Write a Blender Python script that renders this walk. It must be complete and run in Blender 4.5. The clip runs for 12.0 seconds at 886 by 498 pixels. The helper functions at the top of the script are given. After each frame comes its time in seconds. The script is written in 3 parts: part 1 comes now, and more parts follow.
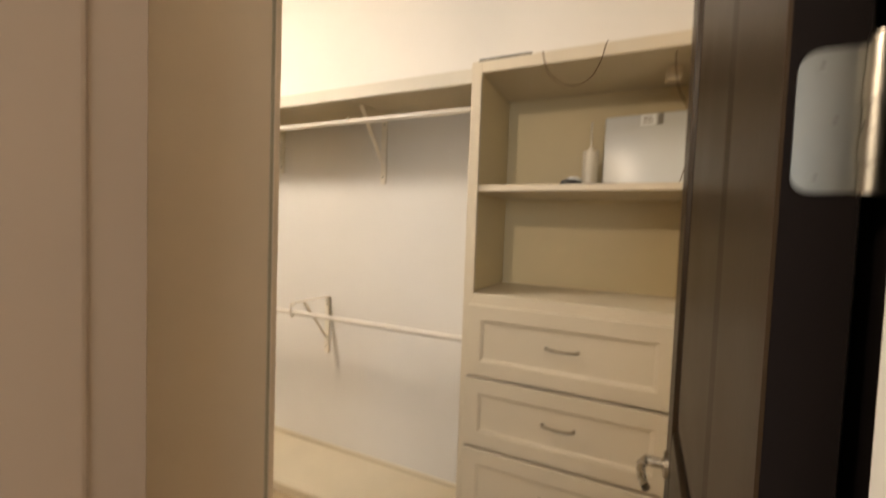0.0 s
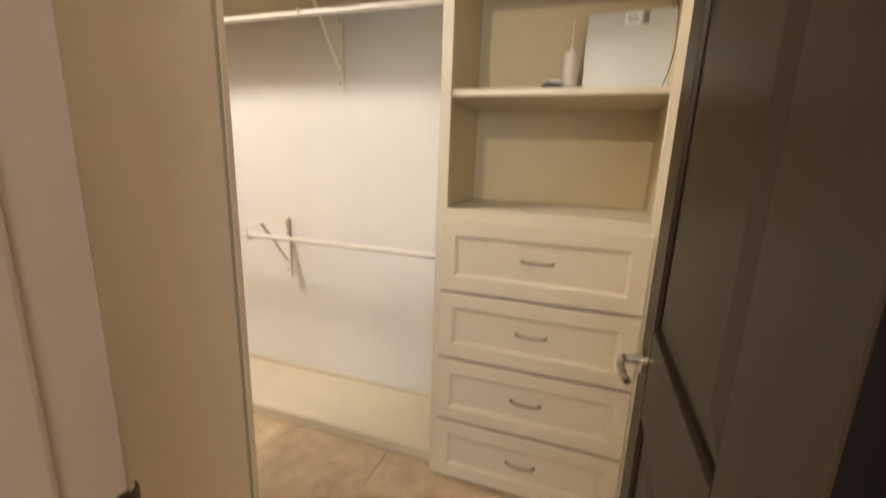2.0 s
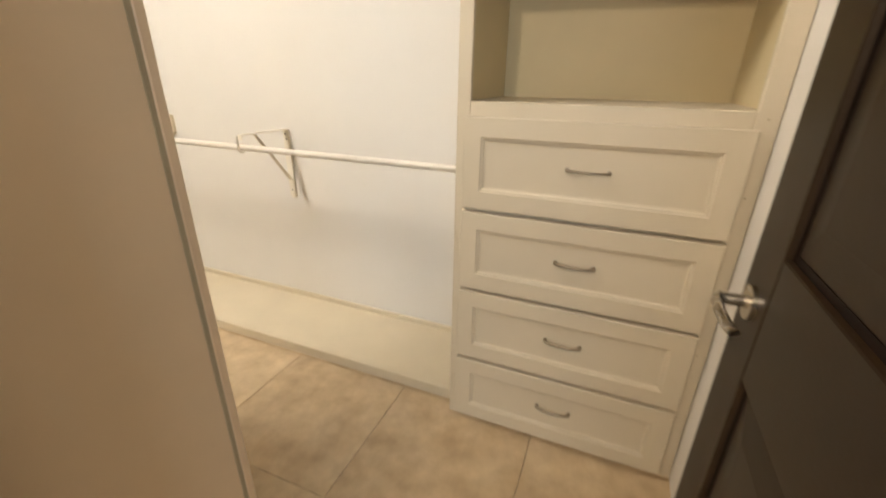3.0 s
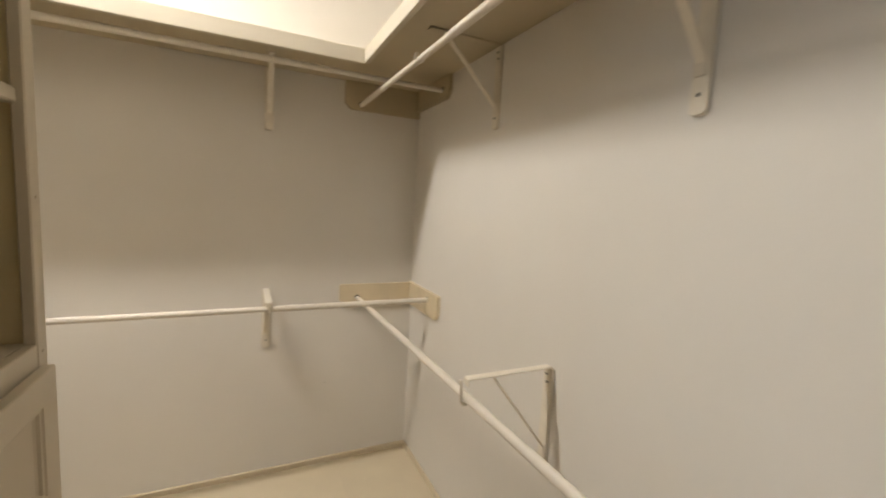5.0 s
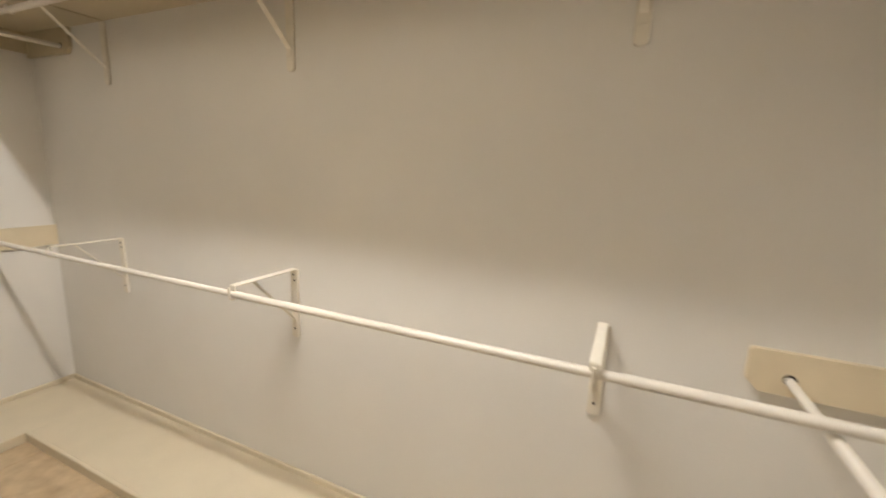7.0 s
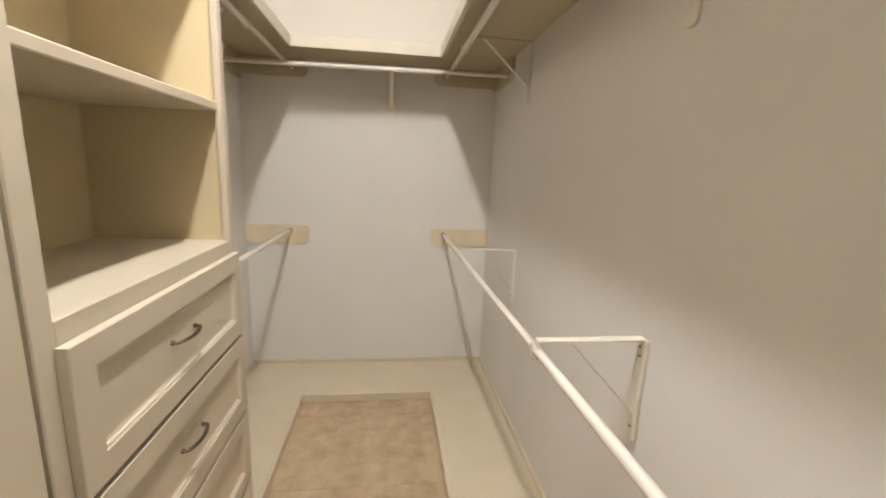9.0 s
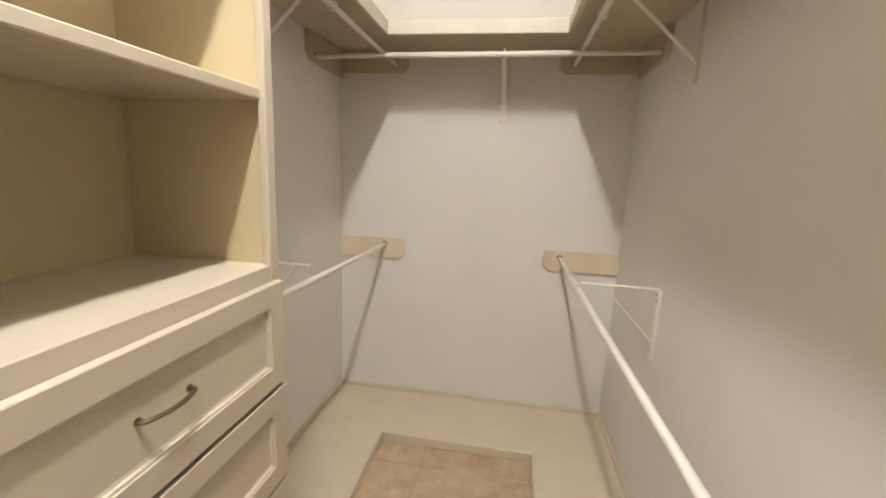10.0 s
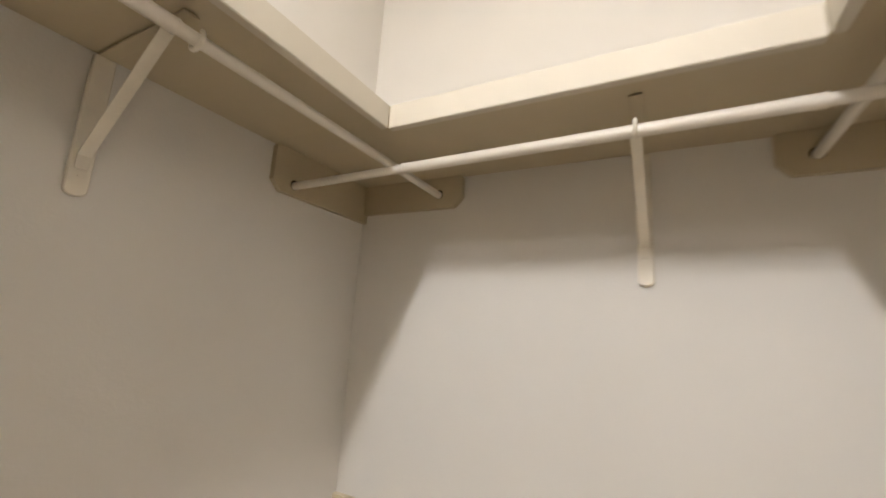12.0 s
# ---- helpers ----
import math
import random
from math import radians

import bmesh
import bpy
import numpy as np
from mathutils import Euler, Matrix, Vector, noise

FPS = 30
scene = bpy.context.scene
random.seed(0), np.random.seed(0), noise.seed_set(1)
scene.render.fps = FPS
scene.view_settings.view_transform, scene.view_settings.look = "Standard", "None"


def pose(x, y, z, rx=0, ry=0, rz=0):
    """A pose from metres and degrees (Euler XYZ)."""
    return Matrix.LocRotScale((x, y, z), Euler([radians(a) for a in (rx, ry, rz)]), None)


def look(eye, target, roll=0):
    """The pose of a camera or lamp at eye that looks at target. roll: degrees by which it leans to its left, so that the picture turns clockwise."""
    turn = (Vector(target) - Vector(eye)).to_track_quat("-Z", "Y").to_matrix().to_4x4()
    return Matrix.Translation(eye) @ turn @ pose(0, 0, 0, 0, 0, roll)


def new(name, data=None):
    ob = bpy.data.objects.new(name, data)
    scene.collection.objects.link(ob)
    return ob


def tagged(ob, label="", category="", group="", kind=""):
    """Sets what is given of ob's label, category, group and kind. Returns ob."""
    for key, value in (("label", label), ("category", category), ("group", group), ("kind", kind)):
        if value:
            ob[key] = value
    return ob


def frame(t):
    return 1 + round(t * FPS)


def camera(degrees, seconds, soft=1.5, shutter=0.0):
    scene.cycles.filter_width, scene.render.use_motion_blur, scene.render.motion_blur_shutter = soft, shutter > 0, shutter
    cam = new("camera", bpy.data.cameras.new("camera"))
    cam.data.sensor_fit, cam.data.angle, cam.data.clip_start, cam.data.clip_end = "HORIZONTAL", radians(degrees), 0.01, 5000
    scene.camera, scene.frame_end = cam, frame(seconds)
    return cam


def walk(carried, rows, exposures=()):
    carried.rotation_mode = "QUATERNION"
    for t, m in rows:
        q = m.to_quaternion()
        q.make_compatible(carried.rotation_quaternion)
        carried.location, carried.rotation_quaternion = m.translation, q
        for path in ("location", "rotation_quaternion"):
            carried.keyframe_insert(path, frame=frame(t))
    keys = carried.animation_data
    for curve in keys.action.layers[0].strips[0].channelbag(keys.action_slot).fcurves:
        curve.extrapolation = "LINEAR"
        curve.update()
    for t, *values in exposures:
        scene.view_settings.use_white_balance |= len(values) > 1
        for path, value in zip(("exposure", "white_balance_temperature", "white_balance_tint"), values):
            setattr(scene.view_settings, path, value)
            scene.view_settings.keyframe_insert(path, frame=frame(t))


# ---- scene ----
cam = camera(94.1, 12.0, soft=1.7, shutter=0.4)
PATH = [
    (0, (-2.001, -2.94, 1.433), (-0.196, -2.084, 1.344), 2.1),
    (0.5, (-2.031, -2.91, 1.545), (-0.142, -2.279, 1.722), 2.2),
    (1, (-2.041, -2.896, 1.551), (-0.147, -2.283, 1.737), 2.9),
    (1.5, (-2.015, -2.872, 1.466), (-0.117, -2.24, 1.432), 3.2),
    (2, (-1.964, -2.849, 1.378), (-0.116, -2.222, 0.942), 2.0),
    (2.5, (-1.877, -2.807, 1.263), (-0.164, -2.187, 0.439), 0.7),
    (3, (-1.686, -2.771, 1.249), (0.024, -2.071, 0.483), 0.9),
    (3.2, (-1.606, -2.767, 1.268), (0.159, -2.025, 0.691), 2.7),
    (4.8, (-0.946, -2.225, 1.483), (0.125, -0.551, 1.259), 2.3),
    (5, (-0.845, -2.174, 1.474), (0.01, -0.378, 1.264), 3.1),
    (5.5, (-0.748, -1.965, 1.451), (-0.503, 0.003, 1.19), 3.1),
    (6, (-0.763, -1.725, 1.435), (-1.003, 0.239, 1.148), 0.9),
    (6.5, (-0.711, -1.504, 1.421), (-1.167, 0.415, 1.09), 1.0),
    (7, (-0.734, -1.264, 1.45), (-1.532, 0.529, 1.067), 2.4),
    (7.5, (-0.856, -1.04, 1.437), (-2.014, 0.552, 1.081), 2.0),
    (7.7, (-0.893, -0.972, 1.433), (-2.21, 0.502, 1.092), 1.7),
    (9.3, (-1.08, -0.633, 1.446), (-3.042, -0.6, 1.058), 2.3),
    (9.5, (-1.164, -0.61, 1.442), (-3.126, -0.685, 1.061), 2.3),
    (10, (-1.456, -0.605, 1.442), (-3.396, -0.917, 1.071), 2.5),
    (10.5, (-1.775, -0.601, 1.444), (-3.684, -1.094, 1.111), 2.6),
    (11, (-2.08, -0.637, 1.471), (-3.962, -1.266, 1.224), 3.3),
    (11.5, (-2.364, -0.678, 1.552), (-4.275, -1.195, 1.837), 2.1),
    (12, (-2.665, -0.649, 1.584), (-4.392, -1.586, 1.957), 3.5),
]
EXPOSURES = [(0.0, 0.1, 7400, 12), (0.5, 0.05, 6700, 12), (1.0, 0.02, 6850, 10), (2.0, 0.38, 6900, 10), (3.2, 0.48, 6800, 8), (4.8, -0.3, 6750, 8), (5.3, -0.18, 6750, 8), (5.9, 0.15, 6950, 8), (6.6, 0.12, 6500, 8), (9.5, -0.05, 6300, 10), (11.0, 0.08, 6250, 10), (12.0, 0.05, 6140, 10)]
walk(cam, [(t, look(eye, target, roll)) for t, eye, target, roll in PATH], EXPOSURES)

# ---- world, lights ----
world = bpy.data.worlds.new("world")
scene.world = world
world.use_nodes = True
world.node_tree.nodes["Background"].inputs[0].default_value = (0.75, 0.85, 1.0, 1)
world.node_tree.nodes["Background"].inputs[1].default_value = 0.3

CEIL = 3.17
# a slim ceiling fixture that runs along the corridor: a tube in three lengths over an open reflector
for x in (-1.92, -1.66, -1.4):
    tube_lamp = new("ceiling_tube_lamp", bpy.data.lights.new("ceiling_tube_lamp", "POINT"))
    tube_lamp.data.energy, tube_lamp.data.shadow_soft_size = 12.8, 0.055
    tube_lamp.data.color = (1.0, 0.955, 0.915)
    tube_lamp.location = (x, -0.81, 2.91)
reflector_lamp = new("ceiling_reflector_lamp", bpy.data.lights.new("ceiling_reflector_lamp", "AREA"))
reflector_lamp.data.shape, reflector_lamp.data.size, reflector_lamp.data.size_y = "RECTANGLE", 0.7, 0.09
reflector_lamp.data.energy = 37
reflector_lamp.data.color = (1.0, 0.955, 0.915)
reflector_lamp.location = (-1.66, -0.81, 2.95)

# an added warm lamp, unseen, and a window in the room outside the doorway
hall_lamp = new("hall_warm_lamp", bpy.data.lights.new("hall_warm_lamp", "POINT"))
hall_lamp.data.energy, hall_lamp.data.shadow_soft_size = 46, 0.06
hall_lamp.data.color = (1.0, 0.85, 0.68)
hall_lamp.location = (-2.9, -2.2, 2.3)
window_lamp = new("window_daylight", bpy.data.lights.new("window_daylight", "AREA"))
window_lamp.data.shape, window_lamp.data.size, window_lamp.data.size_y = "RECTANGLE", 1.25, 1.1
window_lamp.data.energy = 27
window_lamp.data.color = (0.72, 0.85, 1.0)
window_lamp.matrix_world = look((-4.42, -3.62, 1.75), (0, -2.4, 1.5))


# ---- materials ----
def material(name, colour, rough=0.5, metal=0.0, vary=0.06, scale=6.0, bump=0.05, fine=220.0, spec=0.5):
    m = bpy.data.materials.new(name)
    m.use_nodes = True
    nt = m.node_tree
    b = nt.nodes["Principled BSDF"]
    b.inputs["Roughness"].default_value = rough
    b.inputs["Metallic"].default_value = metal
    b.inputs["Specular IOR Level"].default_value = spec
    co = nt.nodes.new("ShaderNodeTexCoord")
    n1 = nt.nodes.new("ShaderNodeTexNoise")
    n1.inputs["Scale"].default_value, n1.inputs["Detail"].default_value = scale, 5
    n2 = nt.nodes.new("ShaderNodeTexNoise")
    n2.inputs["Scale"].default_value, n2.inputs["Detail"].default_value = fine, 3
    nt.links.new(co.outputs["Object"], n1.inputs["Vector"])
    nt.links.new(co.outputs["Object"], n2.inputs["Vector"])
    ramp = nt.nodes.new("ShaderNodeValToRGB")
    ramp.color_ramp.elements[0].position, ramp.color_ramp.elements[1].position = 0.3, 0.7
    ramp.color_ramp.elements[0].color = (*[c * (1 - vary) for c in colour], 1)
    ramp.color_ramp.elements[1].color = (*[min(1, c * (1 + vary * 0.6)) for c in colour], 1)
    nt.links.new(n1.outputs["Fac"], ramp.inputs["Fac"])
    nt.links.new(ramp.outputs["Color"], b.inputs["Base Color"])
    mr = nt.nodes.new("ShaderNodeMapRange")
    mr.inputs["To Min"].default_value, mr.inputs["To Max"].default_value = max(0.02, rough - 0.08), min(1, rough + 0.08)
    nt.links.new(n1.outputs["Fac"], mr.inputs["Value"])
    nt.links.new(mr.outputs["Result"], b.inputs["Roughness"])
    if bump:
        bp = nt.nodes.new("ShaderNodeBump")
        bp.inputs["Strength"].default_value, bp.inputs["Distance"].default_value = bump, 0.002
        nt.links.new(n2.outputs["Fac"], bp.inputs["Height"])
        nt.links.new(bp.outputs["Normal"], b.inputs["Normal"])
    return m


M_WALL = material("wall_paint", (0.745, 0.712, 0.662), 0.75, vary=0.03, scale=2.2, bump=0.22, fine=130, spec=0.3)
M_CEIL = material("ceiling_paint", (0.80, 0.785, 0.745), 0.85, vary=0.03, bump=0.25, fine=90, spec=0.2)
M_CREAM = material("cream_enamel", (0.595, 0.52, 0.40), 0.36, vary=0.035, scale=4, bump=0.06, fine=60)
# cream darkened so the high shelves' underside shade is in the colour
M_SHELF = material("shaded_shelf_cream", (0.53, 0.445, 0.295), 0.42, vary=0.05, scale=5, bump=0.1, fine=80)
M_PLATFORM = material("cream_platform_paint", (0.66, 0.57, 0.42), 0.42, vary=0.05, scale=5, bump=0.1, fine=80)
M_TRIM = material("cream_trim_paint", (0.62, 0.565, 0.465), 0.62, vary=0.05, scale=5, bump=0.1, fine=80)
M_PLATE = material("yellowed_board_paint", (0.70, 0.595, 0.42), 0.5, vary=0.06, scale=9, bump=0.1, fine=90)
M_ROD = material("painted_rod", (0.73, 0.672, 0.585), 0.34, vary=0.04, scale=12, bump=0.08, fine=150)
M_BRACKET = material("painted_bracket", (0.78, 0.718, 0.61), 0.42, vary=0.06, scale=20, bump=0.1, fine=160)
# door trim with the strike side's warm, dim light mixed into the colour
M_JAMB = material("warm_dim_trim", (0.52, 0.40, 0.30), 0.4, vary=0.03, scale=3, bump=0.06, fine=70)
# white with the window's blue daylight put into its colour
M_WHITE = material("daylight_white_trim", (0.83, 0.86, 0.88), 0.4, vary=0.02, bump=0.05)
M_DOOR = material("espresso_door", (0.029, 0.017, 0.0085), 0.4, vary=0.22, scale=5, bump=0.08, fine=120, spec=0.22)
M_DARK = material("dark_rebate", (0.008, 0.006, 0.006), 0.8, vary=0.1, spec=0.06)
M_GROOVE = material("dark_groove", (0.010, 0.005, 0.003), 0.55, vary=0.2, scale=12, spec=0.1)
M_STEEL = material("satin_steel", (0.18, 0.175, 0.155), 0.42, 1.0, vary=0.08, scale=30, bump=0.015, fine=400)
M_KNUCKLE = material("polished_steel", (0.44, 0.425, 0.39), 0.3, 1.0, vary=0.1, scale=30, bump=0.05, fine=400)
M_NICKEL = material("brushed_nickel", (0.50, 0.46, 0.40), 0.27, 1.0, vary=0.08, scale=40, bump=0.05)
M_PEWTER = material("worn_pewter", (0.33, 0.285, 0.225), 0.4, 0.95, vary=0.12, scale=40, bump=0.05)
M_BRONZE = material("aged_bronze", (0.16, 0.12, 0.082), 0.48, 0.85, vary=0.2, scale=40, bump=0.05)
M_SCREW = material("dark_screw", (0.05, 0.04, 0.03), 0.5, 0.7)
M_GROUT = material("grout", (0.50, 0.40, 0.28), 0.9, vary=0.15, scale=20, bump=0.3)
M_BLACK = material("black_plastic", (0.012, 0.012, 0.012), 0.4)
M_WIRE = material("brown_wire", (0.11, 0.055, 0.025), 0.6, spec=0.15)
M_BOX = material("white_casing", (0.60, 0.62, 0.62), 0.2, vary=0.02, bump=0.0, spec=0.22)
M_GREY = material("grey_plastic", (0.22, 0.2, 0.17), 0.5)
M_CLOTH = material("beige_cloth", (0.50, 0.37, 0.265), 0.95, vary=0.12, scale=14, bump=0.5, fine=500, spec=0.1)
M_CLOTH2 = material("brown_cloth", (0.21, 0.14, 0.105), 0.95, vary=0.15, scale=14, bump=0.5, fine=500, spec=0.1)
# cream with the yellow light bounced inside the niches painted in
M_NICHE = material("niche_bounce_cream", (0.635, 0.53, 0.325), 0.5, vary=0.06, scale=3, bump=0.08, fine=60)
# tower cream turned tan: the doorway's warm, weak light is in the colour
M_TAN = material("warm_lit_cream", (0.76, 0.60, 0.425), 0.42, vary=0.04, scale=3, bump=0.06, fine=60)
# brown for the drawn shadow line by the stile and for screw filler
M_LINE = material("shadow_line_and_filler", (0.42, 0.35, 0.24), 0.7, vary=0.1)


def tile_material():
    m = bpy.data.materials.new("travertine_tile")
    m.use_nodes = True
    nt = m.node_tree
    b = nt.nodes["Principled BSDF"]
    co = nt.nodes.new("ShaderNodeTexCoord")
    info = nt.nodes.new("ShaderNodeObjectInfo")
    add = nt.nodes.new("ShaderNodeVectorMath")
    add.operation = "MULTIPLY_ADD"
    add.inputs[1].default_value = (1, 1, 1)
    nt.links.new(co.outputs["Object"], add.inputs[0])
    sc = nt.nodes.new("ShaderNodeMath")
    sc.operation = "MULTIPLY"
    sc.inputs[1].default_value = 37.0
    nt.links.new(info.outputs["Random"], sc.inputs[0])
    nt.links.new(sc.outputs[0], add.inputs[2])
    big = nt.nodes.new("ShaderNodeTexNoise")
    big.inputs["Scale"].default_value, big.inputs["Detail"].default_value, big.inputs["Distortion"].default_value = 7.5, 6, 0.25
    small = nt.nodes.new("ShaderNodeTexNoise")
    small.inputs["Scale"].default_value, small.inputs["Detail"].default_value = 16, 6
    nt.links.new(add.outputs[0], big.inputs["Vector"])
    nt.links.new(add.outputs[0], small.inputs["Vector"])
    ramp = nt.nodes.new("ShaderNodeValToRGB")
    e = ramp.color_ramp.elements
    e[0].position, e[0].color = 0.28, (0.43, 0.315, 0.19, 1)
    e[1].position, e[1].color = 0.74, (0.58, 0.45, 0.295, 1)
    mid = e.new(0.5)
    mid.color = (0.505, 0.38, 0.237, 1)
    nt.links.new(big.outputs["Fac"], ramp.inputs["Fac"])
    mix = nt.nodes.new("ShaderNodeMix")
    mix.data_type, mix.blend_type = "RGBA", "OVERLAY"
    mix.inputs["Factor"].default_value = 0.32
    nt.links.new(ramp.outputs["Color"], mix.inputs["A"])
    nt.links.new(small.outputs["Fac"], mix.inputs["B"])
    nt.links.new(mix.outputs["Result"], b.inputs["Base Color"])
    b.inputs["Roughness"].default_value = 0.45
    bp = nt.nodes.new("ShaderNodeBump")
    bp.inputs["Strength"].default_value, bp.inputs["Distance"].default_value = 0.2, 0.003
    nt.links.new(small.outputs["Fac"], bp.inputs["Height"])
    nt.links.new(bp.outputs["Normal"], b.inputs["Normal"])
    return m


M_TILE = tile_material()


def clear_material():
    m = bpy.data.materials.new("cloudy_clear_plastic")
    m.use_nodes = True
    b = m.node_tree.nodes["Principled BSDF"]
    b.inputs["Base Color"].default_value = (0.74, 0.68, 0.57, 1)
    b.inputs["Roughness"].default_value = 0.4
    b.inputs["Transmission Weight"].default_value = 0.35
    return m


M_CLEAR = clear_material()


# ---- mesh helpers ----
def mesh_of(name, bm, mat, smooth=False):
    me = bpy.data.meshes.new(name)
    bm.to_mesh(me)
    bm.free()
    me.materials.append(mat)
    if smooth:
        for p in me.polygons:
            p.use_smooth = True
    return me


def part(name, bm, mat, parent=None, label="", smooth=False):
    ob = new(name, mesh_of(name, bm, mat, smooth))
    if parent is not None:
        ob.parent = parent
    return tagged(ob, label) if label else ob


def empty(name, m=None):
    ob = new(name)
    ob.empty_display_size = 0.1
    if m is not None:
        ob.matrix_world = m
    return ob


def add_box(bm, x0, x1, y0, y1, z0, z1, bevel=0.0, seg=1):
    lo, hi = Vector((min(x0, x1), min(y0, y1), min(z0, z1))), Vector((max(x0, x1), max(y0, y1), max(z0, z1)))
    r = bmesh.ops.create_cube(bm, size=1, matrix=Matrix.Translation((lo + hi) / 2) @ Matrix.Diagonal((*(hi - lo), 1)))
    if bevel:
        edges = list({e for v in r["verts"] for e in v.link_edges})
        bmesh.ops.bevel(bm, geom=edges, offset=bevel, segments=seg, affect="EDGES", profile=0.5)
    return bm


def box(x0, x1, y0, y1, z0, z1, bevel=0.0, seg=1):
    return add_box(bmesh.new(), x0, x1, y0, y1, z0, z1, bevel, seg)


def add_tube(bm, points, radius, sides=12, cap=True, flat=1.0):
    pts = [Vector(p) for p in points]
    rings = []
    for i, p in enumerate(pts):
        d = (pts[min(i + 1, len(pts) - 1)] - pts[max(i - 1, 0)]).normalized()
        up = Vector((0, 0, 1)) if abs(d.z) < 0.9 else Vector((1, 0, 0))
        a = d.cross(up).normalized()
        b = a.cross(d).normalized()
        rings.append([bm.verts.new(p + radius * (math.cos(k) * a + flat * math.sin(k) * b)) for k in (2 * math.pi * j / sides for j in range(sides))])
    for r0, r1 in zip(rings, rings[1:]):
        for j in range(sides):
            f = bm.faces.new((r0[j], r0[(j + 1) % sides], r1[(j + 1) % sides], r1[j]))
            f.smooth = True
    if cap:
        bm.faces.new([bm.verts.new(v.co) for v in reversed(rings[0])])
        bm.faces.new([bm.verts.new(v.co) for v in rings[-1]])
    return bm


def tube(points, radius, sides=12, flat=1.0):
    bm = add_tube(bmesh.new(), points, radius, sides, True, flat)
    bmesh.ops.recalc_face_normals(bm, faces=bm.faces)
    return bm


def prism(outline, axis, a, b, bevel=0.0):
    """An outline of (u, v) points drawn out along an axis from a to b."""
    bm = bmesh.new()
    put = {"x": lambda u, v, w: (w, u, v), "y": lambda u, v, w: (u, w, v), "z": lambda u, v, w: (u, v, w)}[axis]
    lo = [bm.verts.new(put(u, v, a)) for u, v in outline]
    hi = [bm.verts.new(put(u, v, b)) for u, v in outline]
    n = len(outline)
    bm.faces.new(lo)
    bm.faces.new(list(reversed(hi)))
    for i in range(n):
        bm.faces.new((lo[i], hi[i], hi[(i + 1) % n], lo[(i + 1) % n]))
    bmesh.ops.recalc_face_normals(bm, faces=bm.faces)
    if bevel:
        bmesh.ops.bevel(bm, geom=list(bm.edges), offset=bevel, segments=1, affect="EDGES")
    return bm


def structure(name, bm, mat, label, category):
    return tagged(part(name, bm, mat), label, category, kind="structure")


# ---- the shell of the closet ----
E2, BW, WR, DW, DWO = -3.823, -1.62, -3.115, -1.61, -1.79   # far end wall, inner side wall, right wall, door wall inside and outside
JL, JR, DOOR_H = -2.235, -3.06, 2.44
structure("wall_east", box(0, 0.12, WR - 0.12, 0.12, -0.05, CEIL), M_WALL, "pale greige painted long wall opposite the doorway", "wall")
structure("wall_north", box(E2 - 0.12, -0.0, 0, 0.12, -0.05, CEIL), M_WALL, "pale greige painted wall behind the hanging rods", "wall")
structure("wall_west", box(E2 - 0.12, E2, BW - 0.12, 0, -0.05, CEIL), M_WALL, "pale greige painted end wall of the closet", "wall")
structure("wall_inner", box(E2, DWO, BW - 0.12, BW, -0.05, CEIL), M_WALL, "pale greige painted wall behind the drawer tower", "wall")
structure("wall_south", box(DW, 0, WR - 0.12, WR, -0.05, CEIL), M_WALL, "pale greige painted wall behind the open door", "wall")
bm = box(DWO, DW, JL + 0.02, BW, -0.05, CEIL)
add_box(bm, DWO, DW, WR - 0.12, JR - 0.025, -0.05, CEIL)
add_box(bm, DWO, DW, JR - 0.025, JL + 0.02, DOOR_H + 0.03, CEIL)
structure("wall_doorway", bm, M_WALL, "painted wall with the doorway opening through it", "wall")
structure("ceiling", box(E2 - 0.12, 0.12, WR - 0.12, 0.12, CEIL, CEIL + 0.1), M_CEIL, "plain off-white painted ceiling", "ceiling")

# the room outside the doorway, behind the camera
OX0, OY0, OY1 = -4.5, -5.0, BW - 0.12
structure("hall_ceiling", box(OX0 - 0.1, DWO, OY0 - 0.1, WR - 0.12, CEIL, CEIL + 0.1), M_CEIL, "plain off-white ceiling outside the closet", "ceiling")
structure("hall_wall_south", box(OX0, DWO, OY0 - 0.1, OY0, -0.05, CEIL), M_WALL, "plain painted wall outside the closet", "wall")
structure("hall_wall_east", box(DWO, DWO + 0.1, OY0, WR - 0.12, -0.05, CEIL), M_WALL, "plain painted wall outside the closet", "wall")
bm = box(OX0 - 0.1, OX0, OY0 - 0.1, -4.32, -0.05, CEIL)
add_box(bm, OX0 - 0.1, OX0, -2.92, OY1, -0.05, CEIL)
add_box(bm, OX0 - 0.1, OX0, -4.32, -2.92, -0.05, 1.15)
add_box(bm, OX0 - 0.1, OX0, -4.32, -2.92, 2.35, CEIL)
structure("hall_wall_west", bm, M_WALL, "plain painted wall with a window outside the closet", "wall")
structure("hall_ceiling_corner", box(OX0 - 0.1, E2 - 0.12, WR - 0.12, OY1 + 0.1, CEIL, CEIL + 0.1), M_CEIL, "plain ceiling outside the closet", "ceiling")
structure("hall_wall_north", box(OX0 - 0.1, E2, OY1, OY1 + 0.1, -0.05, CEIL), M_WALL, "plain painted wall outside the closet", "wall")
win = empty("window_1")
tagged(win, "plain white-framed window outside the closet", "window", kind="structure")
for nm, b in (("window_frame", (-4.32, -4.27, 1.15, 2.35)), ("window_frame", (-2.97, -2.92, 1.15, 2.35)), ("window_frame", (-4.27, -2.97, 1.15, 1.2)), ("window_frame", (-4.27, -2.97, 2.3, 2.35))):
    part(nm, box(OX0 - 0.08, OX0 - 0.03, *b), M_WHITE, win)

